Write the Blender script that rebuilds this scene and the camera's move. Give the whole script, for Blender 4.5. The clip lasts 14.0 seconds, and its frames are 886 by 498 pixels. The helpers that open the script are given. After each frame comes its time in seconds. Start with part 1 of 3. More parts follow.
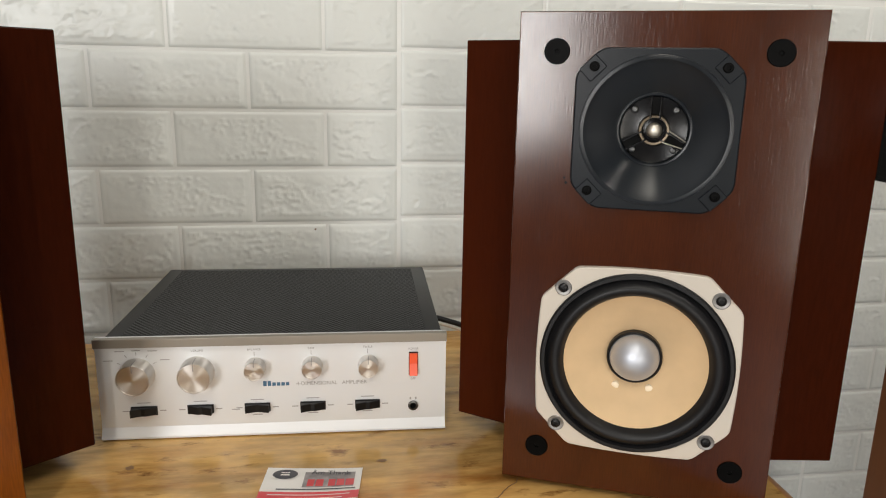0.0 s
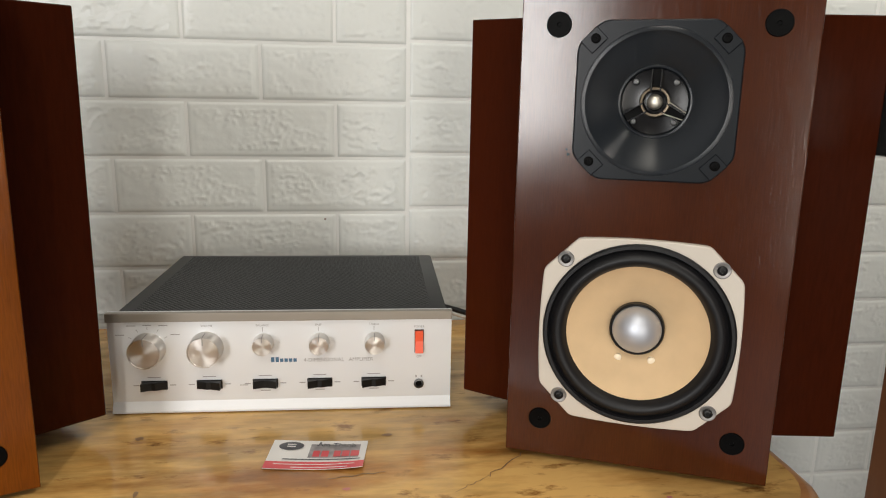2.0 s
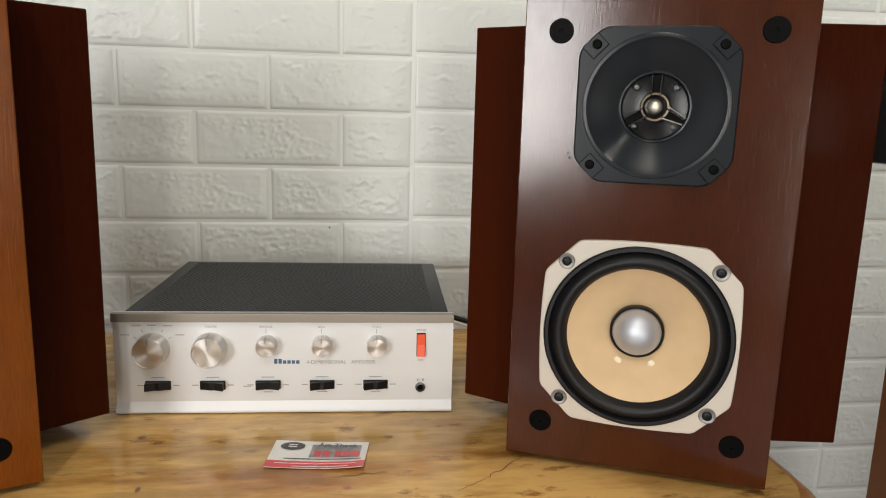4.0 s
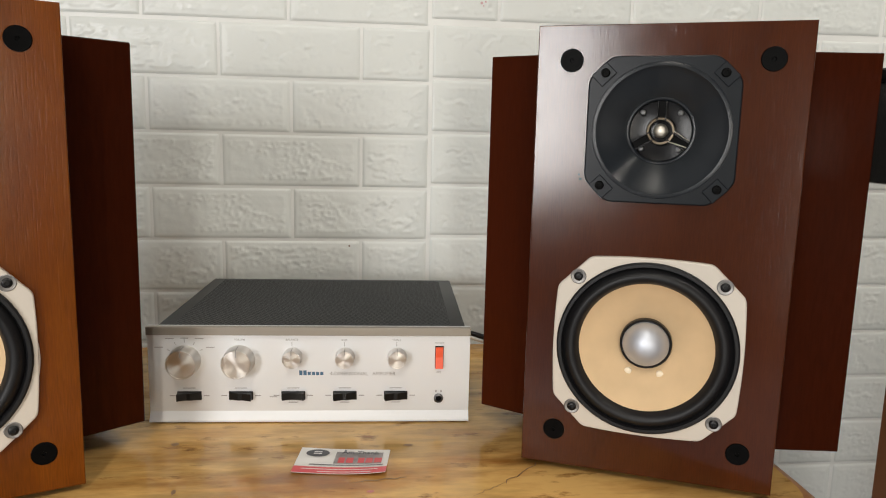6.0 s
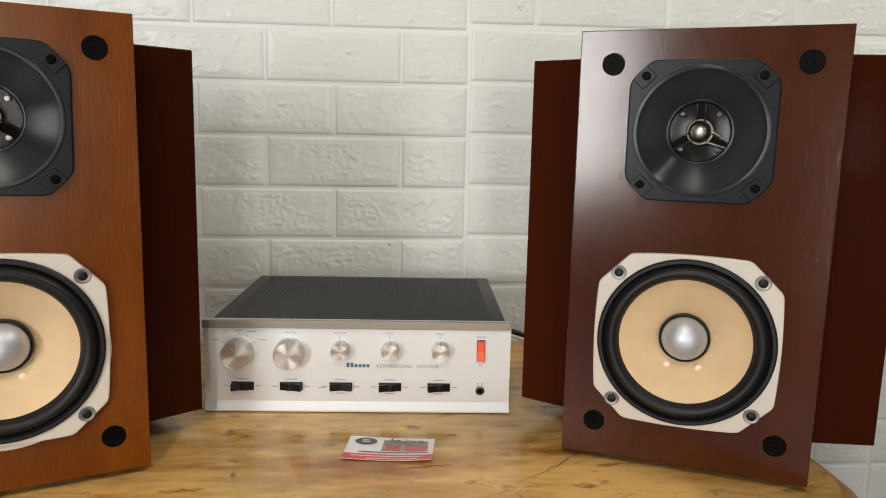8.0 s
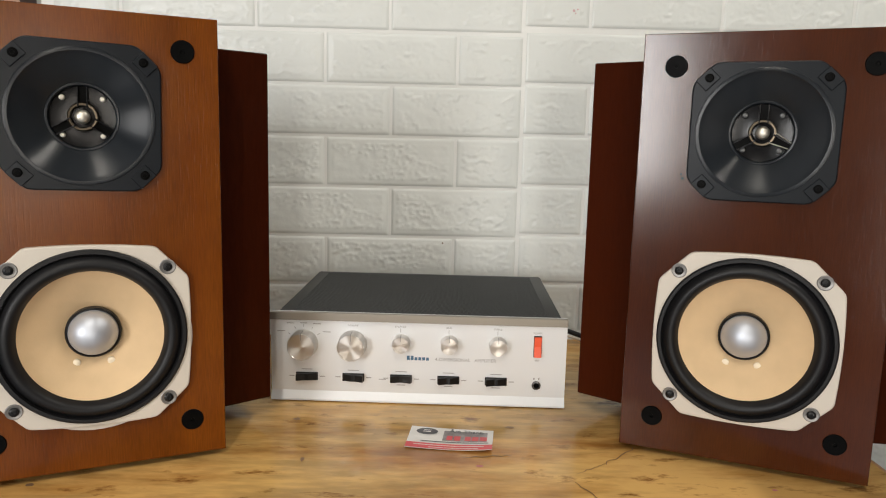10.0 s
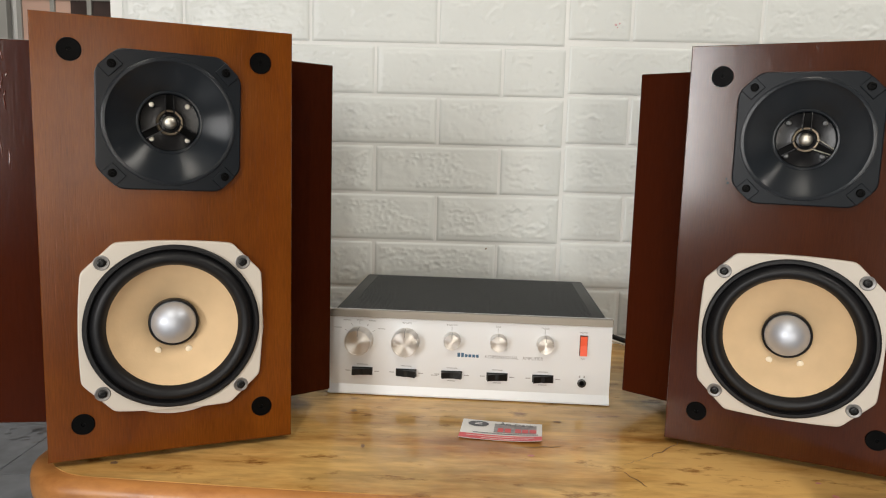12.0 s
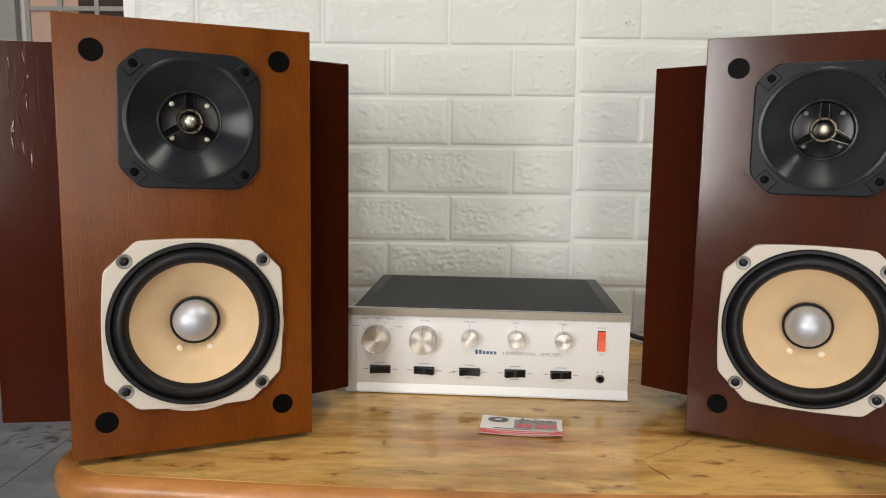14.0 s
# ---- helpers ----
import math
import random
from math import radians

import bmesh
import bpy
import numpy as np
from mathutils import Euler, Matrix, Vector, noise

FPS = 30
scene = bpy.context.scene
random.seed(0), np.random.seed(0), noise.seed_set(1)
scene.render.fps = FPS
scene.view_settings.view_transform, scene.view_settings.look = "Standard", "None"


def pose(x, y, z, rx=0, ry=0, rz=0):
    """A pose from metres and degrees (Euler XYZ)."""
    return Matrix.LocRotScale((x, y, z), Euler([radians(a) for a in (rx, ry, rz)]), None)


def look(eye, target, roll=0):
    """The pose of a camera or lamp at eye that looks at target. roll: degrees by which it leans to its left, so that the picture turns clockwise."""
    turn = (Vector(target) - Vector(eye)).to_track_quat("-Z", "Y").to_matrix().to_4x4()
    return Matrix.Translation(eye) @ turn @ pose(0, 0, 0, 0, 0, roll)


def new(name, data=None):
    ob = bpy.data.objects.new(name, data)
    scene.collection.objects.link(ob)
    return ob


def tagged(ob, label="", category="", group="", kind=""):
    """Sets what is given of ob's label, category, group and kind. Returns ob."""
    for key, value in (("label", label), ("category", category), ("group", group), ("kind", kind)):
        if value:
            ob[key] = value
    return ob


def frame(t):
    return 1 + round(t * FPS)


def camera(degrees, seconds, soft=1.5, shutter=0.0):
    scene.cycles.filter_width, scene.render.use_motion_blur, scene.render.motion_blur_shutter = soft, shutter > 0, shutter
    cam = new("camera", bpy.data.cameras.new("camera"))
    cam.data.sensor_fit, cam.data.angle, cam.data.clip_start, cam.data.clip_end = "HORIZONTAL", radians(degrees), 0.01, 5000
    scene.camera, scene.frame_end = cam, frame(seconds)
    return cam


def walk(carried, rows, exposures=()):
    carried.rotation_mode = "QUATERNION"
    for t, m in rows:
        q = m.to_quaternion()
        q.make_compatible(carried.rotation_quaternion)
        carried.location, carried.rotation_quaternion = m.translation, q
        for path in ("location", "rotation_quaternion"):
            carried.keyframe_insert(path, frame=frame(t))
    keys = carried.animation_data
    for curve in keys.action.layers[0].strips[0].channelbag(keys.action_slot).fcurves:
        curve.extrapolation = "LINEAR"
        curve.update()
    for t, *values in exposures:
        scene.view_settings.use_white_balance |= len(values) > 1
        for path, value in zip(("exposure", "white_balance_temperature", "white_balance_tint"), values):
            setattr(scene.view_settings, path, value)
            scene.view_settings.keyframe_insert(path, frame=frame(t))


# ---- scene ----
cam = camera(64.1, 14.0, 1.1)
PATH = [
    (0, (-0.005, 0.026, 1.108), (0.295, 1.947, 0.639), 1.0),
    (0.5, (-0.002, 0.014, 1.101), (0.291, 1.942, 0.657), 0.7),
    (1, (-0.001, 0.007, 1.095), (0.283, 1.939, 0.662), 0.7),
    (1.5, (-0.003, 0.006, 1.083), (0.27, 1.94, 0.651), 0.8),
    (2, (0.0, 0.007, 1.075), (0.265, 1.942, 0.645), 1.0),
    (4.5, (-0.001, -0.011, 1.06), (0.253, 1.94, 0.702), 1.6),
    (5, (-0.002, -0.019, 1.061), (0.243, 1.936, 0.716), 1.5),
    (5.5, (-0.005, -0.029, 1.063), (0.227, 1.929, 0.733), 1.4),
    (6, (-0.01, -0.04, 1.064), (0.21, 1.922, 0.744), 1.3),
    (6.5, (-0.013, -0.049, 1.066), (0.19, 1.916, 0.75), 1.2),
    (7, (-0.019, -0.055, 1.067), (0.166, 1.912, 0.754), 1.1),
    (7.5, (-0.025, -0.061, 1.065), (0.142, 1.907, 0.749), 1.1),
    (10, (-0.057, -0.089, 1.061), (-0.016, 1.886, 0.748), 1.3),
    (10.5, (-0.065, -0.095, 1.06), (-0.051, 1.881, 0.751), 1.4),
    (11, (-0.071, -0.103, 1.059), (-0.078, 1.874, 0.76), 1.5),
    (11.5, (-0.08, -0.115, 1.057), (-0.102, 1.864, 0.768), 1.6),
    (12, (-0.086, -0.131, 1.052), (-0.121, 1.85, 0.776), 1.5),
    (12.5, (-0.092, -0.138, 1.048), (-0.135, 1.844, 0.781), 1.3),
    (13, (-0.096, -0.143, 1.046), (-0.15, 1.84, 0.788), 1.1),
    (13.5, (-0.1, -0.143, 1.046), (-0.159, 1.84, 0.79), 0.8),
    (14, (-0.099, -0.135, 1.041), (-0.15, 1.848, 0.783), 0.7),
]
walk(cam, [(t, look(eye, target, roll)) for t, eye, target, roll in PATH])

# ---- world and lamps ----
world = bpy.data.worlds.new("world")
scene.world = world
world.use_nodes = True
wn = world.node_tree
sky = wn.nodes.new("ShaderNodeTexSky")
sky.sky_type, sky.sun_disc = "NISHITA", False
sky.sun_elevation, sky.sun_rotation = radians(40), radians(200)
wn.links.new(sky.outputs[0], wn.nodes["Background"].inputs[0])
wn.nodes["Background"].inputs[1].default_value = 0.08


def area_lamp(name, m, sx, sy, watts, colour):
    d = bpy.data.lights.new(name, "AREA")
    d.shape, d.size, d.size_y, d.energy, d.color = "RECTANGLE", sx, sy, watts, colour
    ob = new(name, d)
    ob.matrix_world = m
    return ob


area_lamp("window_daylight", look((-1.88, -2.5, 1.28), (0.0, 0.6, 1.0)), 0.72, 1.20, 58, (1.0, 0.985, 0.97))
area_lamp("doorway_daylight", look((0.05, -2.5, 0.80), (-0.1, 0.7, 0.95)), 0.20, 1.1, 13, (1.0, 0.955, 0.87))
area_lamp("side_window_daylight", look((0.62, -2.5, 1.15), (0.0, 0.7, 1.05)), 0.20, 0.9, 8, (1.0, 0.90, 0.80))
# Two added overhead fills that brighten table, wall and wings; no tubes known.
area_lamp("ceiling_tube_light", pose(-0.30, -1.2, 2.60), 0.06, 1.2, 23, (1.0, 0.93, 0.82))
area_lamp("ceiling_tube_light_east", pose(1.25, 0.1, 2.60), 0.06, 1.2, 18, (1.0, 0.94, 0.85))
# Added fill under the ceiling of the room behind, without a known source.
area_lamp("far_room_daylight", pose(-1.9, 2.2, 2.6), 0.8, 0.8, 8, (1.0, 0.96, 0.9))


# ---- materials ----
def mat(name, colour, rough=0.5, metal=0.0, var=0.12, scale=8.0, stretch=(1, 1, 1), bump=0.0, bscale=80.0, coat=0.0, fine=0.0, rvar=0.0, spec=0.5):
    """Principled surface with blotches at two scales, grain along stretch, and fine relief."""
    m = bpy.data.materials.new(name)
    m.use_nodes = True
    nt = m.node_tree
    p = nt.nodes["Principled BSDF"]
    p.inputs["Roughness"].default_value, p.inputs["Metallic"].default_value = rough, metal
    p.inputs["Specular IOR Level"].default_value = spec
    p.inputs["Coat Weight"].default_value = coat
    p.inputs["Coat Roughness"].default_value = 0.12
    tc = nt.nodes.new("ShaderNodeTexCoord")
    mp = nt.nodes.new("ShaderNodeMapping")
    mp.inputs["Scale"].default_value = stretch
    nt.links.new(tc.outputs["Object"], mp.inputs["Vector"])
    big = nt.nodes.new("ShaderNodeTexNoise")
    big.inputs["Scale"].default_value, big.inputs["Detail"].default_value = scale, 3
    nt.links.new(mp.outputs[0], big.inputs["Vector"])
    small = nt.nodes.new("ShaderNodeTexNoise")
    small.inputs["Scale"].default_value, small.inputs["Detail"].default_value = bscale, 4
    nt.links.new(mp.outputs[0], small.inputs["Vector"])
    add = nt.nodes.new("ShaderNodeMath")
    add.operation = "MULTIPLY_ADD"
    nt.links.new(small.outputs[0], add.inputs[0])
    add.inputs[1].default_value = fine
    nt.links.new(big.outputs[0], add.inputs[2])
    ramp = nt.nodes.new("ShaderNodeValToRGB")
    c = Vector(colour)
    ramp.color_ramp.elements[0].position, ramp.color_ramp.elements[1].position = 0.3 + fine * 0.5, 0.7 + fine * 0.5
    ramp.color_ramp.elements[0].color = (*(c * (1 - var)), 1)
    ramp.color_ramp.elements[1].color = (*[min(1, v * (1 + var)) for v in c], 1)
    nt.links.new(add.outputs[0], ramp.inputs[0])
    nt.links.new(ramp.outputs[0], p.inputs["Base Color"])
    if rvar:
        rr = nt.nodes.new("ShaderNodeMapRange")
        rr.inputs["From Min"].default_value, rr.inputs["From Max"].default_value = 0.3, 0.7
        rr.inputs["To Min"].default_value, rr.inputs["To Max"].default_value = rough - rvar, rough + rvar
        nt.links.new(big.outputs[0], rr.inputs["Value"])
        nt.links.new(rr.outputs[0], p.inputs["Roughness"])
    if bump:
        b = nt.nodes.new("ShaderNodeBump")
        b.inputs["Strength"].default_value, b.inputs["Distance"].default_value = 1.0, bump
        nt.links.new(small.outputs[0], b.inputs["Height"])
        nt.links.new(b.outputs[0], p.inputs["Normal"])
    return m


FOAM = mat("white_foam_panel", (0.72, 0.745, 0.72), 0.33, var=0.03, scale=5, bump=0.0004, bscale=70)
FOAM_GROOVE = mat("white_foam_groove", (0.80, 0.81, 0.785), 0.4, var=0.05, scale=6)
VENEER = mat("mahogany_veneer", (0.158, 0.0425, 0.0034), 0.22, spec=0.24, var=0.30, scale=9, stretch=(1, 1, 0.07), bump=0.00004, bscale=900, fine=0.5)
# Right baffle: same wood as the left, its weaker light put into the colour.
VENEER_SHADED = mat("shaded_mahogany_veneer", (0.061, 0.0128, 0.0018), 0.15, spec=0.46, var=0.28, scale=9, stretch=(1, 1, 0.07), bump=0.00004, bscale=900, fine=0.5)
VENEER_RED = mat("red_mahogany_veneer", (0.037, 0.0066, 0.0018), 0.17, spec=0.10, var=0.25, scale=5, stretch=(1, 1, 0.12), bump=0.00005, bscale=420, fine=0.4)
TABLE = mat("varnished_yellow_wood", (0.58, 0.355, 0.120), 0.2, var=0.24, scale=9, stretch=(0.32, 1.3, 1), bump=0.00010, bscale=70, fine=0.8, rvar=0.07)


def smudges(m, dark, scale, lo, hi, stretch):
    """Old dirt and worn varnish: dark blotches laid over the base colour."""
    nt = m.node_tree
    p = nt.nodes["Principled BSDF"]
    src = p.inputs["Base Color"].links[0].from_socket
    tc, mp, n = nt.nodes.new("ShaderNodeTexCoord"), nt.nodes.new("ShaderNodeMapping"), nt.nodes.new("ShaderNodeTexNoise")
    mp.inputs["Scale"].default_value, mp.inputs["Location"].default_value = stretch, (3.1, 1.7, 0.4)
    n.inputs["Scale"].default_value, n.inputs["Detail"].default_value, n.inputs["Roughness"].default_value = scale, 6, 0.65
    r = nt.nodes.new("ShaderNodeMapRange")
    r.inputs["From Min"].default_value, r.inputs["From Max"].default_value = lo, hi
    mx = nt.nodes.new("ShaderNodeMix")
    mx.data_type, mx.blend_type = "RGBA", "MULTIPLY"
    mx.inputs["B"].default_value = (*dark, 1)
    for a, b in ((tc.outputs["Object"], mp.inputs[0]), (mp.outputs[0], n.inputs["Vector"]), (n.outputs[0], r.inputs["Value"]), (r.outputs[0], mx.inputs["Factor"]), (src, mx.inputs["A"]), (mx.outputs["Result"], p.inputs["Base Color"])):
        nt.links.new(a, b)


TABLE_EDGE = mat("orange_wood_edge", (0.40, 0.17, 0.046), 0.42, var=0.25, scale=14, stretch=(0.4, 1, 1), bump=0.0003, bscale=60, coat=0.1, fine=0.4)
TABLE_FRAME = mat("pale_wood_frame", (0.40, 0.27, 0.13), 0.5, var=0.2, scale=10, bump=0.0003, fine=0.3)
CRACK = mat("dark_crack", (0.15, 0.08, 0.035), 0.7)
STAIN = mat("dark_stain", (0.22, 0.12, 0.05), 0.5)
PINKMARK = mat("pink_ink", (0.50, 0.16, 0.14), 0.5)
PINKSMEAR = mat("faded_pink_smear", (0.68, 0.46, 0.46), 0.5)
SATIN = mat("brushed_silver_panel", (0.72, 0.73, 0.74), 0.42, 0.3, var=0.02, scale=10, stretch=(0.05, 1, 1), bump=0.00004, bscale=500)
LIP = mat("bronze_grey_trim", (0.30, 0.27, 0.23), 0.4, 0.6, var=0.08, stretch=(0.1, 1, 1))
COVER = mat("dark_grey_enamel", (0.030, 0.031, 0.033), 0.45, spec=0.25, var=0.12, bump=0.0001, bscale=400)
KNOB = mat("spun_aluminium", (0.68, 0.66, 0.63), 0.33, 1.0, var=0.04)
BLACK = mat("black_plastic", (0.006, 0.006, 0.0065), 0.36, spec=0.3, var=0.2)
DARK = mat("blackened_recess", (0.002, 0.002, 0.002), 0.45, var=0.2, spec=0.05)
HORN = mat("charcoal_horn_plastic", (0.007, 0.0098, 0.0135), 0.30, spec=0.40, var=0.12, bump=0.00001, bscale=300)
PLATE = mat("grey_black_cast_plate", (0.0065, 0.0088, 0.0118), 0.32, spec=0.17, var=0.12, bump=0.00003, bscale=500)
RUBBER = mat("black_rubber", (0.007, 0.007, 0.008), 0.45, spec=0.32, var=0.25)
CONE = mat("cream_paper_cone", (0.66, 0.47, 0.27), 0.75, var=0.07, scale=30, bump=0.0001, bscale=400)
DISH = mat("dull_grey_washer", (0.26, 0.25, 0.24), 0.45, 0.8, var=0.1)
GLUE = mat("cream_glue", (0.86, 0.74, 0.55), 0.45)
CREAM = mat("cream_painted_frame", (0.60, 0.545, 0.47), 0.42, var=0.04, bump=0.00005, bscale=500)
DOME = mat("satin_aluminium_dome", (0.56, 0.585, 0.64), 0.48, 0.75, var=0.02)
STEEL = mat("dark_steel_screw", (0.10, 0.10, 0.10), 0.35, 0.9, var=0.2)
BRIGHT = mat("bright_steel", (0.66, 0.63, 0.55), 0.44, 1.0, var=0.05)
INK = mat("grey_print", (0.33, 0.32, 0.31), 0.6)
INK_BLUE = mat("blue_print", (0.055, 0.13, 0.22), 0.6)
ORANGE = mat("orange_rocker", (0.90, 0.11, 0.04), 0.35, var=0.06)
CARD = mat("white_glossy_card", (0.78, 0.76, 0.73), 0.3, var=0.03)
CARD_RED = mat("red_print", (0.62, 0.05, 0.06), 0.35)
CARD_GREY = mat("grey_picture_print", (0.25, 0.23, 0.23), 0.35, var=0.5, scale=90)
CARD_BLACK = mat("black_print", (0.03, 0.03, 0.04), 0.4)
FLOOR = mat("grey_marble_tile", (0.25, 0.265, 0.29), 0.22, var=0.32, scale=3, fine=0.4, bscale=14)
FLOOR_ORN = mat("dark_tile_ornament", (0.08, 0.08, 0.09), 0.3)
PLASTER = mat("white_plaster", (0.72, 0.71, 0.68), 0.8, var=0.04, scale=2)
BLISTER = mat("lifted_glossy_veneer", (0.075, 0.014, 0.007), 0.15, spec=0.9)
BRONZE = mat("dark_bronze_ring", (0.13, 0.105, 0.075), 0.42, 1.0, var=0.1)
GLOSS = mat("glossy_black_plastic", (0.006, 0.006, 0.007), 0.24, spec=0.28)
PAINT = mat("grey_brown_wall_paint", (0.22, 0.19, 0.16), 0.8, var=0.06, scale=2)
DOORGREY = mat("grey_painted_metal", (0.40, 0.39, 0.36), 0.5, var=0.06)
PANE_PINK = mat("frosted_pink_pane", (0.70, 0.46, 0.36), 0.4, var=0.05)
PANE_DARK = mat("dark_brown_pane", (0.07, 0.045, 0.04), 0.3, var=0.3)
CABINET = mat("brown_stained_wood", (0.16, 0.06, 0.022), 0.45, var=0.2, stretch=(1, 1, 0.15), bump=0.0003, fine=0.5)
APPL = mat("black_gloss_plastic", (0.02, 0.02, 0.018), 0.22, var=0.1)


smudges(TABLE, (0.62, 0.50, 0.36), 14, 0.48, 0.70, (0.35, 1.3, 1.0))
smudges(TABLE, (0.60, 0.42, 0.26), 5, 0.52, 0.66, (0.5, 1.6, 1.0))
smudges(TABLE, (0.36, 0.26, 0.18), 48, 0.585, 0.70, (0.45, 1.1, 1.0))
smudges(TABLE_EDGE, (0.62, 0.5, 0.36), 26, 0.48, 0.7, (0.5, 1.0, 1.0))
smudges(VENEER, (0.55, 0.42, 0.35), 6, 0.48, 0.72, (1.0, 1.0, 0.35))
smudges(VENEER_SHADED, (0.6, 0.5, 0.45), 6, 0.48, 0.72, (1.0, 1.0, 0.35))


def pores(m, depth, across, along, lo=0.52, hi=0.68):
    """Open wood pores: short upright grooves that break up the gloss."""
    nt = m.node_tree
    p = nt.nodes["Principled BSDF"]
    src = p.inputs["Normal"].links[0].from_socket
    tc, mp, n, r, b = [nt.nodes.new("ShaderNode" + k) for k in ("TexCoord", "Mapping", "TexNoise", "MapRange", "Bump")]
    mp.inputs["Scale"].default_value = (across, across, along)
    n.inputs["Scale"].default_value, n.inputs["Detail"].default_value, n.inputs["Distortion"].default_value = 1.0, 3, 0.4
    r.inputs["From Min"].default_value, r.inputs["From Max"].default_value = lo, hi
    dull = nt.nodes.new("ShaderNodeMapRange")
    dull.inputs["To Min"].default_value, dull.inputs["To Max"].default_value = p.inputs["Roughness"].default_value, p.inputs["Roughness"].default_value + 0.05
    nt.links.new(r.outputs[0], dull.inputs["Value"])
    nt.links.new(dull.outputs[0], p.inputs["Roughness"])
    b.invert = True
    b.inputs["Distance"].default_value = depth
    for x, y in ((tc.outputs["Object"], mp.inputs[0]), (mp.outputs[0], n.inputs["Vector"]), (n.outputs[0], r.inputs["Value"]), (r.outputs[0], b.inputs["Height"]), (src, b.inputs["Normal"]), (b.outputs[0], p.inputs["Normal"])):
        nt.links.new(x, y)


pores(VENEER, 0.00003, 520, 30)
pores(VENEER_SHADED, 0.000009, 760, 45)
pores(VENEER_RED, 0.00001, 400, 30)


def mesh_material(base, pitch, hole):
    """Perforated sheet: staggered round holes of radius hole at the given pitch."""
    m = base.copy()
    m.name = "perforated_dark_sheet"
    nt = m.node_tree
    p = nt.nodes["Principled BSDF"]
    p.inputs["Roughness"].default_value, p.inputs["Specular IOR Level"].default_value = 0.6, 0.2
    tc = nt.nodes.new("ShaderNodeTexCoord")
    vo = nt.nodes.new("ShaderNodeTexVoronoi")
    vo.voronoi_dimensions = "2D"
    vo.inputs["Scale"].default_value, vo.inputs["Randomness"].default_value = 1.0 / pitch, 0.0
    mp = nt.nodes.new("ShaderNodeMapping")
    mp.inputs["Rotation"].default_value = (0, 0, radians(45))
    nt.links.new(tc.outputs["Object"], mp.inputs["Vector"])
    nt.links.new(mp.outputs[0], vo.inputs["Vector"])
    lt = nt.nodes.new("ShaderNodeMath")
    lt.operation = "GREATER_THAN"
    lt.inputs[1].default_value = hole / pitch
    nt.links.new(vo.outputs["Distance"], lt.inputs[0])
    mx = nt.nodes.new("ShaderNodeMix")
    mx.data_type = "RGBA"
    mx.inputs["A"].default_value, mx.inputs["B"].default_value = (0.002, 0.002, 0.002, 1), (0.075, 0.078, 0.083, 1)
    nt.links.new(lt.outputs[0], mx.inputs["Factor"])
    nt.links.new(mx.outputs["Result"], p.inputs["Base Color"])
    b = nt.nodes.new("ShaderNodeBump")
    b.inputs["Distance"].default_value = 0.0008
    nt.links.new(lt.outputs[0], b.inputs["Height"])
    nt.links.new(b.outputs[0], p.inputs["Normal"])
    return m


def spun(m, amount):
    """Turned or moulded in rings round y: the highlight spreads into a fan."""
    nt = m.node_tree
    t = nt.nodes.new("ShaderNodeTangent")
    t.direction_type, t.axis = "RADIAL", "Y"
    p = nt.nodes["Principled BSDF"]
    p.inputs["Anisotropic"].default_value, p.inputs["Anisotropic Rotation"].default_value = amount, 0.25
    nt.links.new(t.outputs[0], p.inputs["Tangent"])


spun(KNOB, 0.75)
spun(HORN, 0.9)
spun(GLOSS, 0.8)
MESH = mesh_material(COVER, 0.0044, 0.0018)


# ---- builders ----
def part(name, bm, material, parent=None, label="", smooth=False):
    me = bpy.data.meshes.new(name)
    bmesh.ops.recalc_face_normals(bm, faces=bm.faces)
    if smooth:
        for f in bm.faces:
            f.smooth = True
    bm.to_mesh(me)
    bm.free()
    if smooth:
        me.set_sharp_from_angle(angle=radians(38))
    me.materials.append(material)
    ob = new(name, me)
    if parent:
        ob.parent = parent
    if label:
        tagged(ob, label)
    return ob


def thing(name, m, label, category, group="", kind=""):
    ob = new(name)
    ob.empty_display_size = 0.05
    ob.matrix_world = m
    return tagged(ob, label, category, group, kind)


def box(x0, x1, y0, y1, z0, z1, bevel=0.0, seg=2):
    bm = bmesh.new()
    bmesh.ops.create_cube(bm, size=1)
    for v in bm.verts:
        v.co = Vector(((x0 + x1) / 2 + v.co.x * (x1 - x0), (y0 + y1) / 2 + v.co.y * (y1 - y0), (z0 + z1) / 2 + v.co.z * (z1 - z0)))
    if bevel:
        bmesh.ops.bevel(bm, geom=bm.edges[:], offset=bevel, segments=seg, affect="EDGES", profile=0.5)
    return bm


def prism(points, a, b, axis="z", bevel=0.0, seg=2):
    """A solid with the outline points, from a to b along axis z, or along y for outlines in x and z."""
    bm = bmesh.new()
    put = (lambda p, h: (p[0], p[1], h)) if axis == "z" else (lambda p, h: (p[0], h, p[1]))
    lo = [bm.verts.new(put(p, a)) for p in points]
    hi = [bm.verts.new(put(p, b)) for p in points]
    bm.faces.new(lo)
    bm.faces.new(hi)
    n = len(points)
    for i in range(n):
        bm.faces.new((lo[i], lo[(i + 1) % n], hi[(i + 1) % n], hi[i]))
    bmesh.ops.recalc_face_normals(bm, faces=bm.faces)
    if bevel:
        rim = [e for e in bm.edges if len(e.link_faces) == 2 and e.calc_face_angle(0) > 0.5]
        bmesh.ops.bevel(bm, geom=rim, offset=bevel, segments=seg, affect="EDGES", profile=0.5)
    return bm


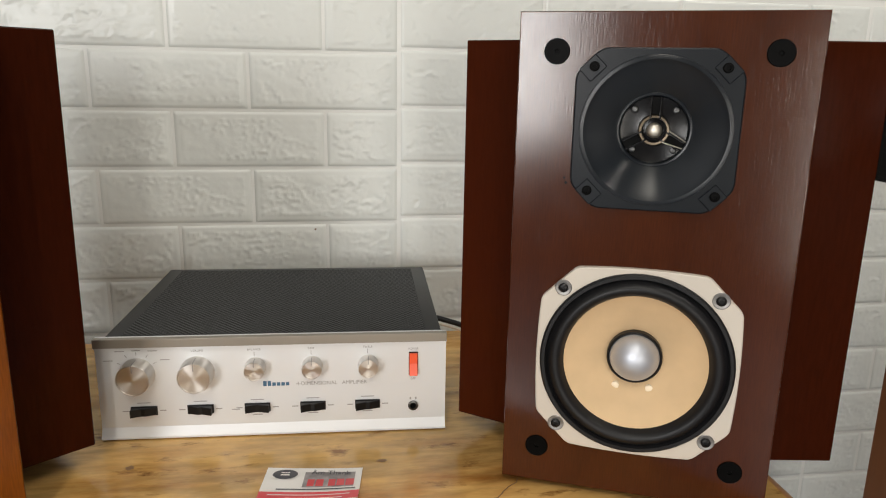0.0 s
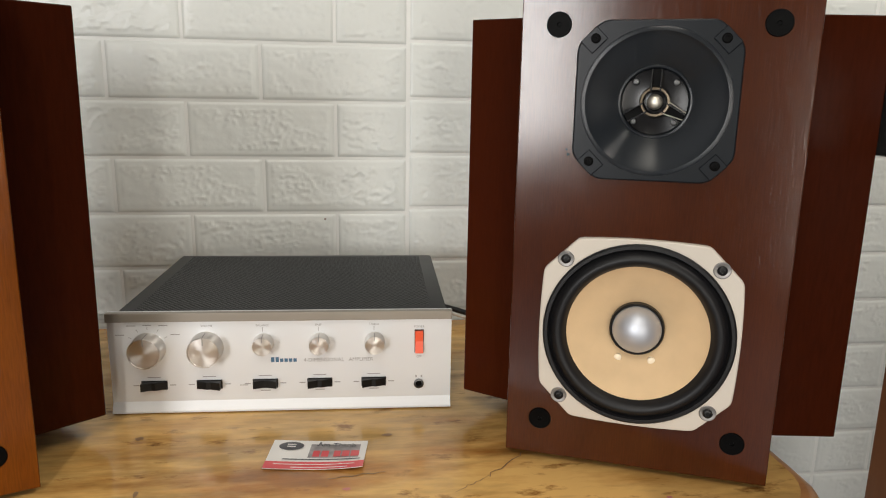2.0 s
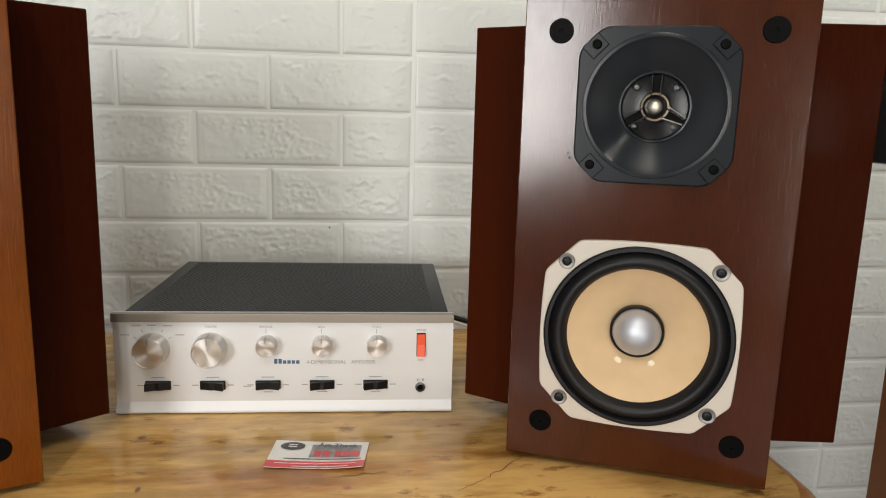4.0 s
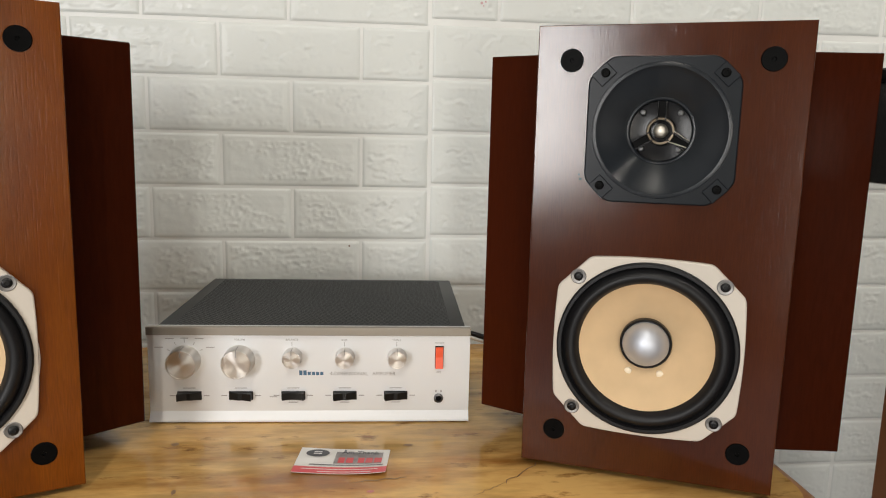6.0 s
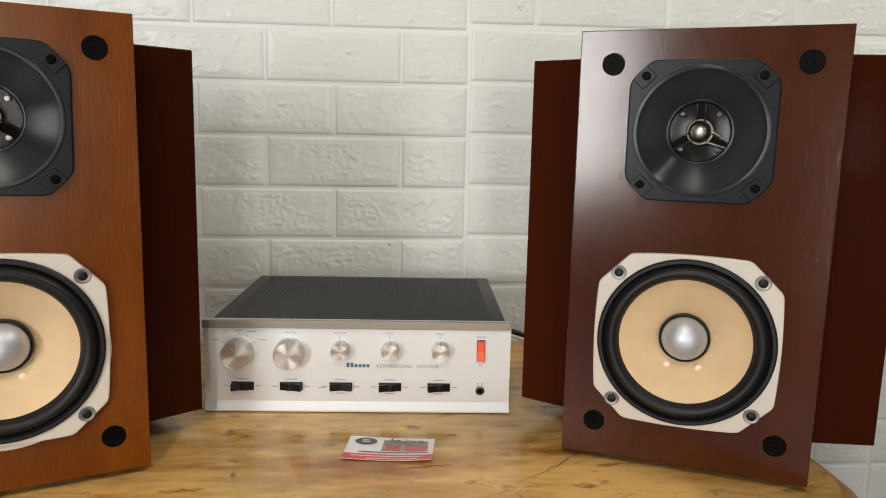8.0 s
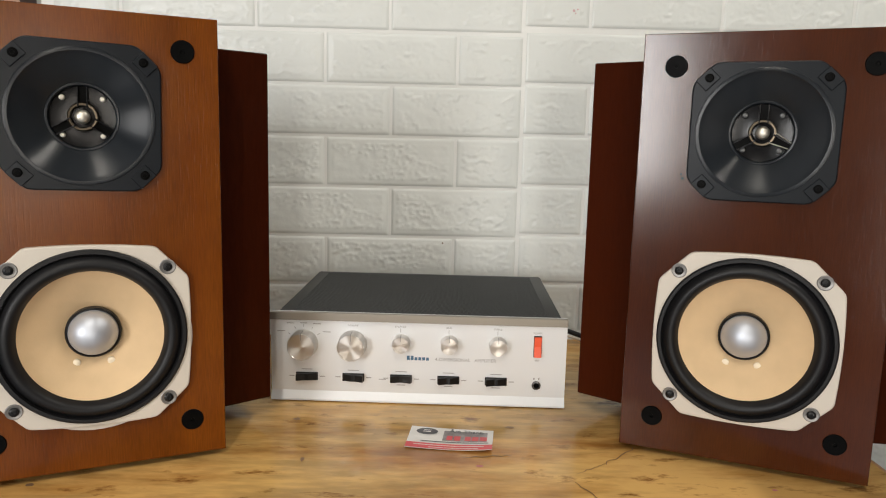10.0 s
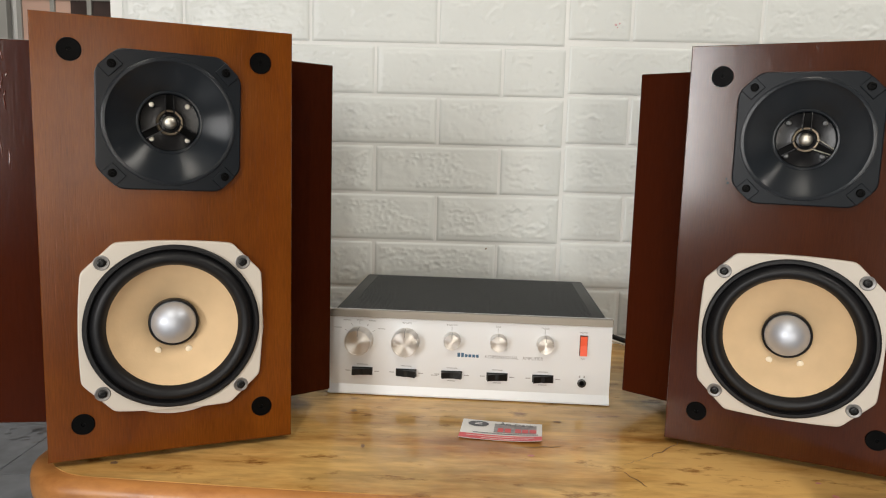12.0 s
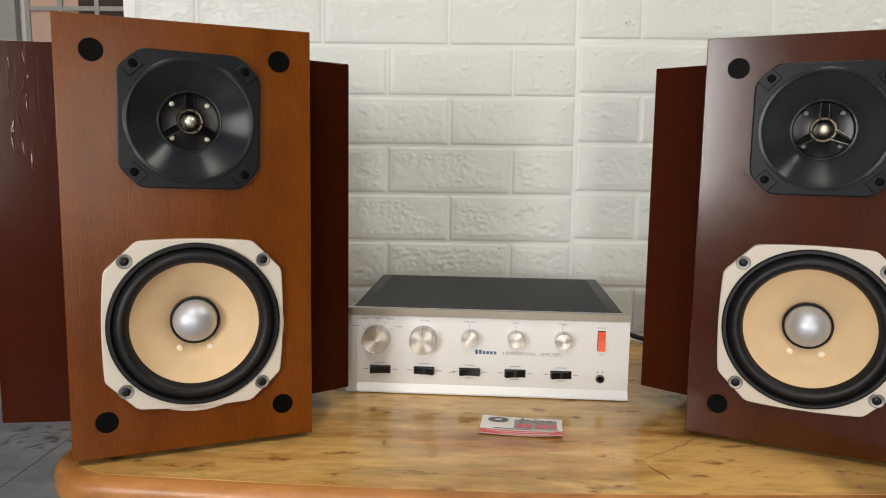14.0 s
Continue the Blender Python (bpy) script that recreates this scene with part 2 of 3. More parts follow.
def fillet(points, r):
    """Rounds the sharp corners of an outline."""
    out, n = [], len(points)
    for i in range(n):
        p, q, o = Vector(points[i]), Vector(points[(i + 1) % n]), Vector(points[i - 1])
        u, v = (o - p), (q - p)
        if math.pi - u.angle(v) < 0.3:
            out.append(tuple(p))
            continue
        k = min(r, 0.45 * u.length, 0.45 * v.length)
        a, b = p + u.normalized() * k, p + v.normalized() * k
        for t in (0.0, 0.25, 0.5, 0.75, 1.0):
            out.append(tuple(a * (1 - t) ** 2 + p * (2 * t * (1 - t)) + b * t ** 2))
    return out


def pierced(outline, holes, a, b, n=64, bevel=0.0):
    """A board in x and z from y = a to b, with round holes (x, z, radius) through it."""
    bm = bmesh.new()
    loops = [list(outline)] + [[(cx + r * math.cos(2 * math.pi * i / n), cz + r * math.sin(2 * math.pi * i / n)) for i in range(n)] for cx, cz, r in holes]
    sides = []
    for y in (a, b):
        edges, rings = [], []
        for lp in loops:
            vs = [bm.verts.new((x, y, z)) for x, z in lp]
            edges += [bm.edges.new((vs[i], vs[(i + 1) % len(vs)])) for i in range(len(vs))]
            rings.append(vs)
        bmesh.ops.triangle_fill(bm, edges=edges, use_beauty=True, normal=(0, -1, 0))
        sides.append(rings)
    for p, q in zip(*sides):
        for i in range(len(p)):
            j = (i + 1) % len(p)
            bm.faces.new((p[i], p[j], q[j], q[i]))
    if bevel:
        rim = sides[0][0]
        edges = [bm.edges.get((rim[i], rim[(i + 1) % len(rim)])) for i in range(len(rim))]
        bmesh.ops.recalc_face_normals(bm, faces=bm.faces)
        bmesh.ops.bevel(bm, geom=edges, offset=bevel, segments=2, affect="EDGES", profile=0.5)
    return bm


def lathe(profile, n=48, cx=0.0, cz=0.0, axis="y"):
    """Turns (radius, along) round an axis along y (or z) through cx, cz."""
    bm = bmesh.new()
    rings = []
    for r, h in profile:
        if r < 1e-6:
            rings.append([bm.verts.new((cx, h, cz) if axis == "y" else (cx, cz, h))])
            continue
        ring = []
        for i in range(n):
            a = 2 * math.pi * i / n
            c, s = r * math.cos(a), r * math.sin(a)
            ring.append(bm.verts.new((cx + c, h, cz + s) if axis == "y" else (cx + c, cz + s, h)))
        rings.append(ring)
    for p, q in zip(rings, rings[1:]):
        for i in range(n):
            j = (i + 1) % n
            if len(p) == 1 and len(q) > 1:
                bm.faces.new((p[0], q[i], q[j]))
            elif len(q) == 1 and len(p) > 1:
                bm.faces.new((p[i], q[0], p[j]))
            elif len(p) > 1:
                bm.faces.new((p[i], q[i], q[j], p[j]))
    return bm


def rod(path, r, n=10):
    """A round cord along a list of places."""
    bm = bmesh.new()
    rings = []
    pts = [Vector(p) for p in path]
    for i, p in enumerate(pts):
        d = (pts[min(i + 1, len(pts) - 1)] - pts[max(i - 1, 0)]).normalized()
        u = d.cross(Vector((0, 0, 1)))
        u = (u if u.length > 1e-3 else d.cross(Vector((1, 0, 0)))).normalized()
        v = d.cross(u)
        rings.append([bm.verts.new(p + r * (math.cos(2 * math.pi * k / n) * u + math.sin(2 * math.pi * k / n) * v)) for k in range(n)])
    for a, b in zip(rings, rings[1:]):
        for k in range(n):
            bm.faces.new((a[k], a[(k + 1) % n], b[(k + 1) % n], b[k]))
    bm.faces.new(rings[0])
    bm.faces.new(rings[-1])
    return bm


def letters(name, text, size, material, parent, m, label="", thick=0.00015, align="CENTER"):
    """Lettering in the built-in font as a mesh, lying in the x-y plane of m."""
    cu = bpy.data.curves.new(name, "FONT")
    cu.body, cu.size, cu.extrude, cu.align_x, cu.align_y = text, size, thick, align, "CENTER"
    tmp = bpy.data.objects.new(name, cu)
    scene.collection.objects.link(tmp)
    me = bpy.data.meshes.new_from_object(tmp.evaluated_get(bpy.context.evaluated_depsgraph_get()))
    bpy.data.objects.remove(tmp)
    me.name = name
    me.materials.clear()
    me.materials.append(material)
    ob = new(name, me)
    ob.parent = parent
    ob.matrix_local = m
    if label:
        tagged(ob, label)
    return ob


# ---- room shell ----
TOP = 0.75          # table top
WALL = 1.066        # face of the foam bricks
WALL_END = -0.668   # free end of the brick wall


def plain(name, bm, material, label, category):
    return tagged(part(name, bm, material), label, category, kind="structure")


plain("floor", box(-3.2, 3.2, -2.7, 4.2, -0.1, 0.0), FLOOR, "grey marble-look glazed floor tiles", "floor")
plain("ceiling", box(-3.2, 3.2, -2.7, 4.2, 2.9, 3.0), PLASTER, "plain white ceiling", "ceiling")
plain("wall_west", box(-2.9, -2.75, -2.7, 4.2, 0, 2.9), PAINT, "plain grey-brown painted wall", "wall")
plain("wall_east", box(3.2, 3.3, -2.7, 4.2, 0, 2.9), PAINT, "plain grey-brown painted wall", "wall")
plain("wall_south_a", box(-2.75, -2.4, -2.7, -2.55, 0, 2.9), PAINT, "plain painted wall beside the window", "wall")
plain("wall_south_e", box(-1.4, -0.08, -2.7, -2.55, 0, 2.9), PAINT, "plain painted wall between window and doorway", "wall")
plain("wall_south_f", box(-0.08, 0.18, -2.7, -2.55, 2.1, 2.9), PAINT, "plain painted wall above the narrow doorway", "wall")
plain("wall_south_g", box(0.18, 0.50, -2.7, -2.55, 0, 2.9), PAINT, "plain painted wall between doorway and narrow window", "wall")
plain("wall_south_h", box(0.50, 0.74, -2.7, -2.55, 1.65, 2.9), PAINT, "plain painted wall above the narrow window", "wall")
plain("wall_south_i", box(0.50, 0.74, -2.7, -2.55, 0, 0.65), PAINT, "plain painted wall below the narrow window", "wall")
plain("wall_south_b", box(0.74, 3.2, -2.7, -2.55, 0, 2.9), PAINT, "plain painted wall beside the narrow window", "wall")
plain("wall_south_c", box(-2.4, -1.4, -2.7, -2.55, 0, 0.8), PAINT, "plain painted wall below the window", "wall")
plain("wall_south_d", box(-2.4, -1.4, -2.7, -2.55, 2.1, 2.9), PAINT, "plain painted wall above the window", "wall")
plain("wall_far", box(-2.75, 3.2, 3.2, 3.3, 0, 2.9), PLASTER, "plain plaster wall of the room behind", "wall")
wall_north = plain("wall_north", box(WALL_END, 3.2, WALL + 0.006, WALL + 0.12, 0, 2.9), FOAM_GROOVE,
                   "white wall clad in embossed foam brick panels", "wall")

# ---- table ----
table = thing("table", pose(0, 0, 0), "yellow varnished wooden table with rounded corners and worn top", "table")


def table_outline(inset=0.0):
    """Bow-fronted outline with rounded front corners."""
    xl, xr, yf, yb = -0.491 + inset, 0.402 - inset, 0.458 + inset, 1.0 - inset
    r = 0.07
    pts = [(xl, yb), (xl, yf + r + 0.02)]
    for i in range(1, 9):
        a = math.pi + i * math.pi / 2 / 9
        pts.append((xl + r + r * math.cos(a), yf + r + 0.0 + r * math.sin(a)))
    n = 14
    for i in range(n + 1):
        u = i / n
        x = xl + r + (xr - xl - 2 * r) * u
        pts.append((x, yf - 0.016 * math.sin(math.pi * u)))
    for i in range(1, 9):
        a = 1.5 * math.pi + i * math.pi / 2 / 9
        pts.append((xr - r + r * math.cos(a), yf + r + r * math.sin(a)))
    pts += [(xr, yf + r + 0.02), (xr, yb)]
    return pts


part("tabletop", prism(table_outline(0.013), TOP - 0.035, TOP), TABLE, table, smooth=True)
edge = prism(table_outline(), TOP - 0.036, TOP - 0.0004, bevel=0.012, seg=4)
part("edge_band", edge, TABLE_EDGE, table, "orange varnished rounded wooden edge", smooth=True)
part("apron", prism(table_outline(0.03), TOP - 0.12, TOP - 0.036), TABLE_FRAME, table, "pale wooden apron")
for lx in (-0.43, 0.345):
    for ly in (0.53, 0.92):
        part("leg", box(lx - 0.025, lx + 0.025, ly - 0.025, ly + 0.025, 0, TOP - 0.12, 0.004), TABLE_FRAME, table)
part("corner_clip", box(-0.4895, -0.484, 0.508, 0.518, 0.715, 0.722, 0.001), STEEL, table, "small dark steel corner clip")


def streak(name, pts, width, material):
    """A thin tapering mark lying on the table top."""
    bm = bmesh.new()
    rows = []
    for i, (x, y) in enumerate(pts):
        w = width * (0.35 + 0.65 * math.sin(math.pi * (i + 0.5) / len(pts)))
        x2, y2 = pts[min(i + 1, len(pts) - 1)]
        x1, y1 = pts[max(i - 1, 0)]
        d = Vector((x2 - x1, y2 - y1)).normalized()
        rows.append((bm.verts.new((x - d.y * w, y + d.x * w, TOP + 0.0004)), bm.verts.new((x + d.y * w, y - d.x * w, TOP + 0.0004))))
    for a, b in zip(rows, rows[1:]):
        bm.faces.new((a[0], b[0], b[1], a[1]))
    part(name, bm, material, table)


def jitter(a, b, n, amp, seed):
    rnd = random.Random(seed)
    return [(a[0] + (b[0] - a[0]) * i / n + rnd.uniform(-amp, amp), a[1] + (b[1] - a[1]) * i / n + rnd.uniform(-amp, amp)) for i in range(n + 1)]


streak("crack", jitter((0.158, 0.592), (0.118, 0.555), 9, 0.0018, 1), 0.0006, CRACK)
streak("crack", jitter((0.118, 0.555), (0.088, 0.535), 10, 0.002, 2), 0.0004, STAIN)


def spot(name, x, y, r, material, seed, sx=1.0):
    rnd = random.Random(seed)
    bm = bmesh.new()
    bm.faces.new([bm.verts.new((x + sx * r * rnd.uniform(0.7, 1.2) * math.cos(a), y + r * rnd.uniform(0.7, 1.2) * math.sin(a), TOP + 0.0004))
                  for a in [i * math.pi / 6 for i in range(12)]])
    part(name, bm, material, table)


spot("knot", -0.198, 0.655, 0.004, STAIN, 3)
spot("knot", -0.404, 0.50, 0.003, CRACK, 4, 1.4)


spot("ink_mark", -0.004, 0.547, 0.0022, PINKMARK, 5, 1.6)
spot("ink_mark", 0.265, 0.481, 0.003, PINKMARK, 6)
spot("ink_mark", 0.262, 0.507, 0.002, PINKMARK, 7, 1.5)
spot("scuff", -0.175, 0.557, 0.005, STAIN, 8, 0.5)
spot("knot", 0.035, 0.640, 0.003, STAIN, 9, 1.8)
streak("scuff", jitter((-0.02, 0.565), (0.03, 0.572), 8, 0.0015, 10), 0.0009, STAIN)
streak("crack", jitter((0.082, 0.517), (0.098, 0.486), 7, 0.0016, 12), 0.0006, CRACK)


# ---- amplifier ----
def amplifier():
    amp = thing("amplifier", pose(-0.067, 0.702, TOP, 0, 0, -2.5), "silver-fronted stereo amplifier with dark perforated cover on the table", "amplifier")
    w, h = 0.172, 0.107
    # chassis and cover
    part("chassis", box(-0.165, 0.165, 0.010, 0.272, 0.006, 0.092, 0.001), COVER, amp)
    cover = part("cover", prism([(-0.169, 0.006), (0.169, 0.006), (0.170, 0.278), (-0.170, 0.278)], 0.088, 0.1025, bevel=0.003), COVER, amp, "dark grey enamelled metal cover", smooth=True)
    part("grille", box(-0.152, 0.152, 0.022, 0.266, 0.1015, 0.1031), MESH, cover, "black perforated metal sheet")
    # face: a sheet whose top and bottom lips lean forward
    prof = [(0.0, h), (0.0, h - 0.001), (0.0, h - 0.009), (0.0044, h - 0.0105), (0.0044, 0.0125), (0.0, 0.0035), (0.0, 0.0015), (0.009, 0.0015), (0.010, h)]
    face = bmesh.new()
    a = [face.verts.new((-w, y, z)) for y, z in prof]
    b = [face.verts.new((w, y, z)) for y, z in prof]
    for i in range(len(prof)):
        j = (i + 1) % len(prof)
        face.faces.new((a[i], a[j], b[j], b[i]))
    face.faces.new(a)
    face.faces.new(b)
    panel = part("front_panel", face, SATIN, amp, "brushed silver front panel")
    part("top_trim", box(-w, w, -0.0006, 0.006, h - 0.0085, h + 0.0005, 0.0006), LIP, panel, "bronze-grey trim strip")
    for x in (-0.13, 0.13):
        for y in (0.03, 0.21):
            part("foot", lathe([(0, 0), (0.008, 0), (0.009, 0.0065), (0, 0.0065)], 16, x, y, "z"), RUBBER, amp)
    Y = 0.0044      # the panel's face

    def knob(x, z, r, length):
        k = part("knob", lathe([(r * 1.04, Y), (r * 1.04, Y - 0.002), (r, Y - 0.003), (r * 0.985, Y - length + 0.001), (r * 0.95, Y - length), (r * 0.90, Y - length),
                                (r * 0.88, Y - length + 0.0005), (0, Y - length + 0.0005)], 40, x, z), KNOB, amp, "spun aluminium knob", smooth=True)
        part("pointer", box(x - 0.0004, x + 0.0004, Y - length - 0.0002, Y - 0.002, z + r * 0.5, z + r * 1.0), INK, k, "dark pointer line")

    knob(-0.1335, 0.0694, 0.0162, 0.0175)
    knob(-0.0765, 0.0699, 0.0162, 0.0175)
    for x in (-0.0197, 0.0364, 0.0926):
        knob(x, 0.0738, 0.0100, 0.0135)

    def bar(x, z, length, t=0.0008):
        part("print_line", box(x - length / 2, x + length / 2, Y - 0.0003, Y, z - t / 2, z + t / 2), INK, panel)

    up = Matrix.Rotation(radians(90), 4, "X")
    def say(text, x, z, size, material=INK, thing_label=""):
        letters("lettering", text, size, material, panel, Matrix.Translation((x, Y - 0.0001, z)) @ up, thing_label)

    say("4-DIMENSIONAL   AMPLIFIER", 0.0555, 0.0545, 0.0056)
    say("BALANCE", -0.0205, 0.0925, 0.0030)
    say("BASS", 0.0355, 0.0925, 0.0030)
    say("TREBLE", 0.0920, 0.0925, 0.0030)
    say("VOLUME", -0.0755, 0.0925, 0.0030)
    say("POWER", 0.1385, 0.0893, 0.0030)
    say("OFF", 0.1385, 0.0565, 0.0030)
    # blue maker's mark as a plain shape of joined strokes
    for i in range(6):
        x = -0.013 + i * 0.0045
        tall = 0.0052 if i in (0, 1) else 0.0036
        part("maker_mark", box(x, x + 0.0034, Y - 0.0003, Y, 0.0530, 0.0530 + tall), INK_BLUE, panel, "blue maker's mark")
    # scale marks round the selector
    for ang in (150, 120, 90, 60, 30):
        c, s = math.cos(radians(ang)), math.sin(radians(ang))
        p = [Vector((-0.1335 + rr * c, Y - 0.0002, 0.0710 + rr * s)) for rr in (0.0182, 0.0215)]
        part("scale_mark", rod(p, 0.0003, 6), INK, panel)
        if ang != 90:
            bar(-0.1335 + 0.031 * c, 0.0710 + 0.026 * s, 0.009)
        else:
            bar(-0.1335, 0.0940, 0.008)
    for x in (-0.0205, 0.0355, 0.0920):
        part("scale_mark", box(x - 0.0003, x + 0.0003, Y - 0.0003, Y, 0.0855, 0.0905), INK, panel)
    # rocker switches
    tilts = (-1, 1, 0, -1, -1)
    for x, tilt in zip((-0.130, -0.0755, -0.0195, 0.0360, 0.0915), tilts):
        s = part("rocker_switch", box(x - 0.0128, x + 0.0128, Y - 0.0015, Y, 0.0253, 0.0350, 0.0004), BLACK, amp, "black rocker switch")
        lift = lambda u: 0.0024 + (0.0032 * (1 - u * tilt) if tilt else 0.0012 + 0.003 * abs(u))
        outline = [(x - 0.0118, Y - 0.001), (x + 0.0118, Y - 0.001), (x + 0.0118, Y - lift(-1 if tilt else 1)), (x + 0.002, Y - lift(0.1)), (x - 0.002, Y - lift(-0.1)), (x - 0.0118, Y - lift(1 if tilt else -1))]
        part("paddle", prism(outline, 0.0262, 0.0342, bevel=0.0003), BLACK, s)
        bar(x, 0.0385, 0.013)
        bar(x - 0.0180, 0.0300, 0.0060, 0.0010)
        bar(x + 0.0180, 0.0300, 0.0060, 0.0010)
    for x in (-0.0195, 0.0360, 0.0915):
        bar(x, 0.0222, 0.010)
    bar(-0.041, 0.0285, 0.008)
    # power switch, lit orange
    s = part("power_switch", box(0.1338, 0.1432, Y - 0.0012, Y, 0.0610, 0.0862, 0.0004), BLACK, amp, "orange power rocker in a black bezel")
    part("paddle", prism([(0.0620, Y - 0.001), (0.0852, Y - 0.001), (0.0852, Y - 0.0035), (0.074, Y - 0.0030), (0.0665, Y - 0.0050), (0.0620, Y - 0.0062)], 0.1344, 0.1426, bevel=0.0003),
         ORANGE, s, "orange plastic paddle")
    pad = s.children[0].data
    pad.transform(Matrix(((0, 0, 1, 0), (0, 1, 0, 0), (1, 0, 0, 0), (0, 0, 0, 1))))
    pad.flip_normals()
    # headphone socket
    j = part("headphone_socket", lathe([(0.0052, Y), (0.0052, Y - 0.0018), (0.0034, Y - 0.0022), (0.0030, Y - 0.0005)], 24, 0.1385, 0.0268), STEEL, amp, "steel headphone socket", smooth=True)
    part("socket_hole", lathe([(0.0031, Y - 0.0006), (0, Y - 0.0006)], 20, 0.1385, 0.0268), DARK, j)
    for dx in (-0.0028, 0.0028):
        part("symbol", box(0.1385 + dx - 0.0008, 0.1385 + dx + 0.0008, Y - 0.0003, Y, 0.0335, 0.0360), INK, panel)
    return amp


amplifier()


cable = tagged(part("power_cable", rod([(0.085, 0.975, 0.790), (0.105, 0.99, 0.780), (0.135, 0.988, 0.772), (0.165, 0.975, 0.766), (0.20, 0.955, 0.758), (0.24, 0.93, 0.7545), (0.30, 0.90, 0.754)], 0.0038), RUBBER, smooth=True),
               "black power cable trailing from the amplifier", "cable")
wire = tagged(part("speaker_wire", rod([(0.08, 0.975, 0.775), (0.11, 0.985, 0.771), (0.15, 0.978, 0.762), (0.20, 0.95, 0.7535), (0.27, 0.92, 0.7535)], 0.0018), CREAM, smooth=True),
              "thin pale speaker wire running over the table", "wire")


# ---- loudspeakers ----
def loudspeaker(veneer, label, ox, twist, drop=0.0, slip=0.0, throat_screws=STEEL):
    sp = thing("loudspeaker", pose(0, 0, 0), label, "loudspeaker", "pair of loudspeakers")
    W, H = 0.111, 0.410
    part("baffle", pierced([(-W, 0.0062), (W, 0.0062), (W, H), (-W, H)], [(ox, 0.130, 0.0735), (ox, 0.321, 0.052)], 0.0, 0.032, bevel=0.0008), veneer, sp, "mahogany veneer baffle board")
    body = [(-0.07, 0.0325), (0.07, 0.0325), (0.085, 0.051), (0.174, 0.0745), (0.174, 0.079), (0.13, 0.2), (-0.13, 0.2), (-0.174, 0.079), (-0.174, 0.0745), (-0.085, 0.051)]
    body = [(x + slip, y) for x, y in body]
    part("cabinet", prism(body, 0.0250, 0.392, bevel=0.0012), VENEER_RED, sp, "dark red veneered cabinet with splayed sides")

    for x in (-0.085, 0.085):
        for y in (0.022, 0.15):
            top = 0.0060 if y < 0.1 else 0.0248
            part("foot", lathe([(0, 0), (0.0065, 0), (0.007, top), (0, top)], 16, x, y, "z"), RUBBER, sp, "small black rubber foot")

    def screw(parent, x, z, y, r=0.0042, material=STEEL):
        part("screw", lathe([(r, y), (r, y - 0.0012), (r * 0.8, y - 0.002), (r * 0.45, y - 0.0022), (r * 0.40, y - 0.0012), (0, y - 0.0012)], 16, x, z), material, parent, smooth=True)

    # sockets for the grille pegs
    for x in (-0.081, 0.081):
        for z in (0.0407, 0.380):
            part("grille_socket", lathe([(0.0100, 0.0), (0.0100, -0.0008), (0.0095, -0.0013), (0.0018, -0.0011), (0.0014, -0.0002), (0, -0.0002)], 32, x, z), DARK, sp, "black plastic grille socket", smooth=True)

    # woofer
    cz = 0.130
    R = 0.082
    pts = []
    for k in range(4):
        base = k * math.pi / 2
        for i in range(-6, 7):
            u = i / 6 * 0.052
            p = (R - 0.0022 * (u / 0.052) ** 2, u)
            pts.append((ox + p[0] * math.cos(base) - p[1] * math.sin(base), cz + p[0] * math.sin(base) + p[1] * math.cos(base)))
    woofer = part("woofer", pierced(fillet(pts, 0.006), [(ox, cz, 0.0755)], -0.005, 0.001, bevel=0.0013), CREAM, sp, "cream painted woofer frame with cut corners")
    y0 = -0.005
    part("surround", lathe([(0.0785, y0), (0.0785, y0 - 0.002), (0.077, y0 - 0.0032), (0.0745, y0 - 0.0032), (0.0735, y0 - 0.0012), (0.0728, y0 + 0.0004), (0.0718, y0 - 0.001), (0.0702, y0 - 0.0035), (0.068, y0 - 0.0055),
                            (0.0655, y0 - 0.0060), (0.063, y0 - 0.0050), (0.061, y0 - 0.0028), (0.0598, y0 + 0.0005), (0.0585, y0 + 0.003)], 72, ox, cz), RUBBER, woofer, "black rubber surround", smooth=True)
    part("cone", lathe([(0.0592, y0 + 0.0022), (0.057, y0 + 0.0040), (0.048, y0 + 0.0088), (0.038, y0 + 0.0142), (0.029, y0 + 0.0195), (0.021, y0 + 0.0240)], 72, ox, cz), CONE, woofer, "cream paper cone", smooth=True)
    part("cap_ring", lathe([(0.0232, y0 + 0.0225), (0.0230, y0 + 0.0165), (0.0218, y0 + 0.0155), (0.0206, y0 + 0.0165)], 56, ox, cz), BLACK, woofer, "black ring round the cap", smooth=True)
    part("dust_cap", lathe([(0.0209, y0 + 0.0165), (0.0195, y0 + 0.0125), (0.017, y0 + 0.0088), (0.0135, y0 + 0.0054), (0.009, y0 + 0.0028), (0.0045, y0 + 0.0014), (0, y0 + 0.001)], 56, ox, cz), DOME, woofer, "satin aluminium dust cap", smooth=True)
    for dx in (-0.0142, 0.0142):
        part("lead_spot", lathe([(0.0034, y0 + 0.0205), (0.0032, y0 + 0.0176), (0.0018, y0 + 0.0170), (0, y0 + 0.0168)], 16, ox + dx, cz - 0.0275), GLUE, woofer, "cream glue spot of the lead-out wire", smooth=True)
    for x in (ox - 0.0619, ox + 0.0619):
        for z in (cz - 0.0615, cz + 0.0615):
            part("screw_dish", lathe([(0.0070, -0.0053), (0.0064, -0.0057), (0.0058, -0.0056), (0.0046, -0.0052), (0, -0.0052)], 24, x, z), DISH, woofer, smooth=True)
            screw(woofer, x, z, -0.0053, 0.0040, BLACK)

    # horn tweeter
    tz = 0.321
    a, c = 0.0622, 0.019
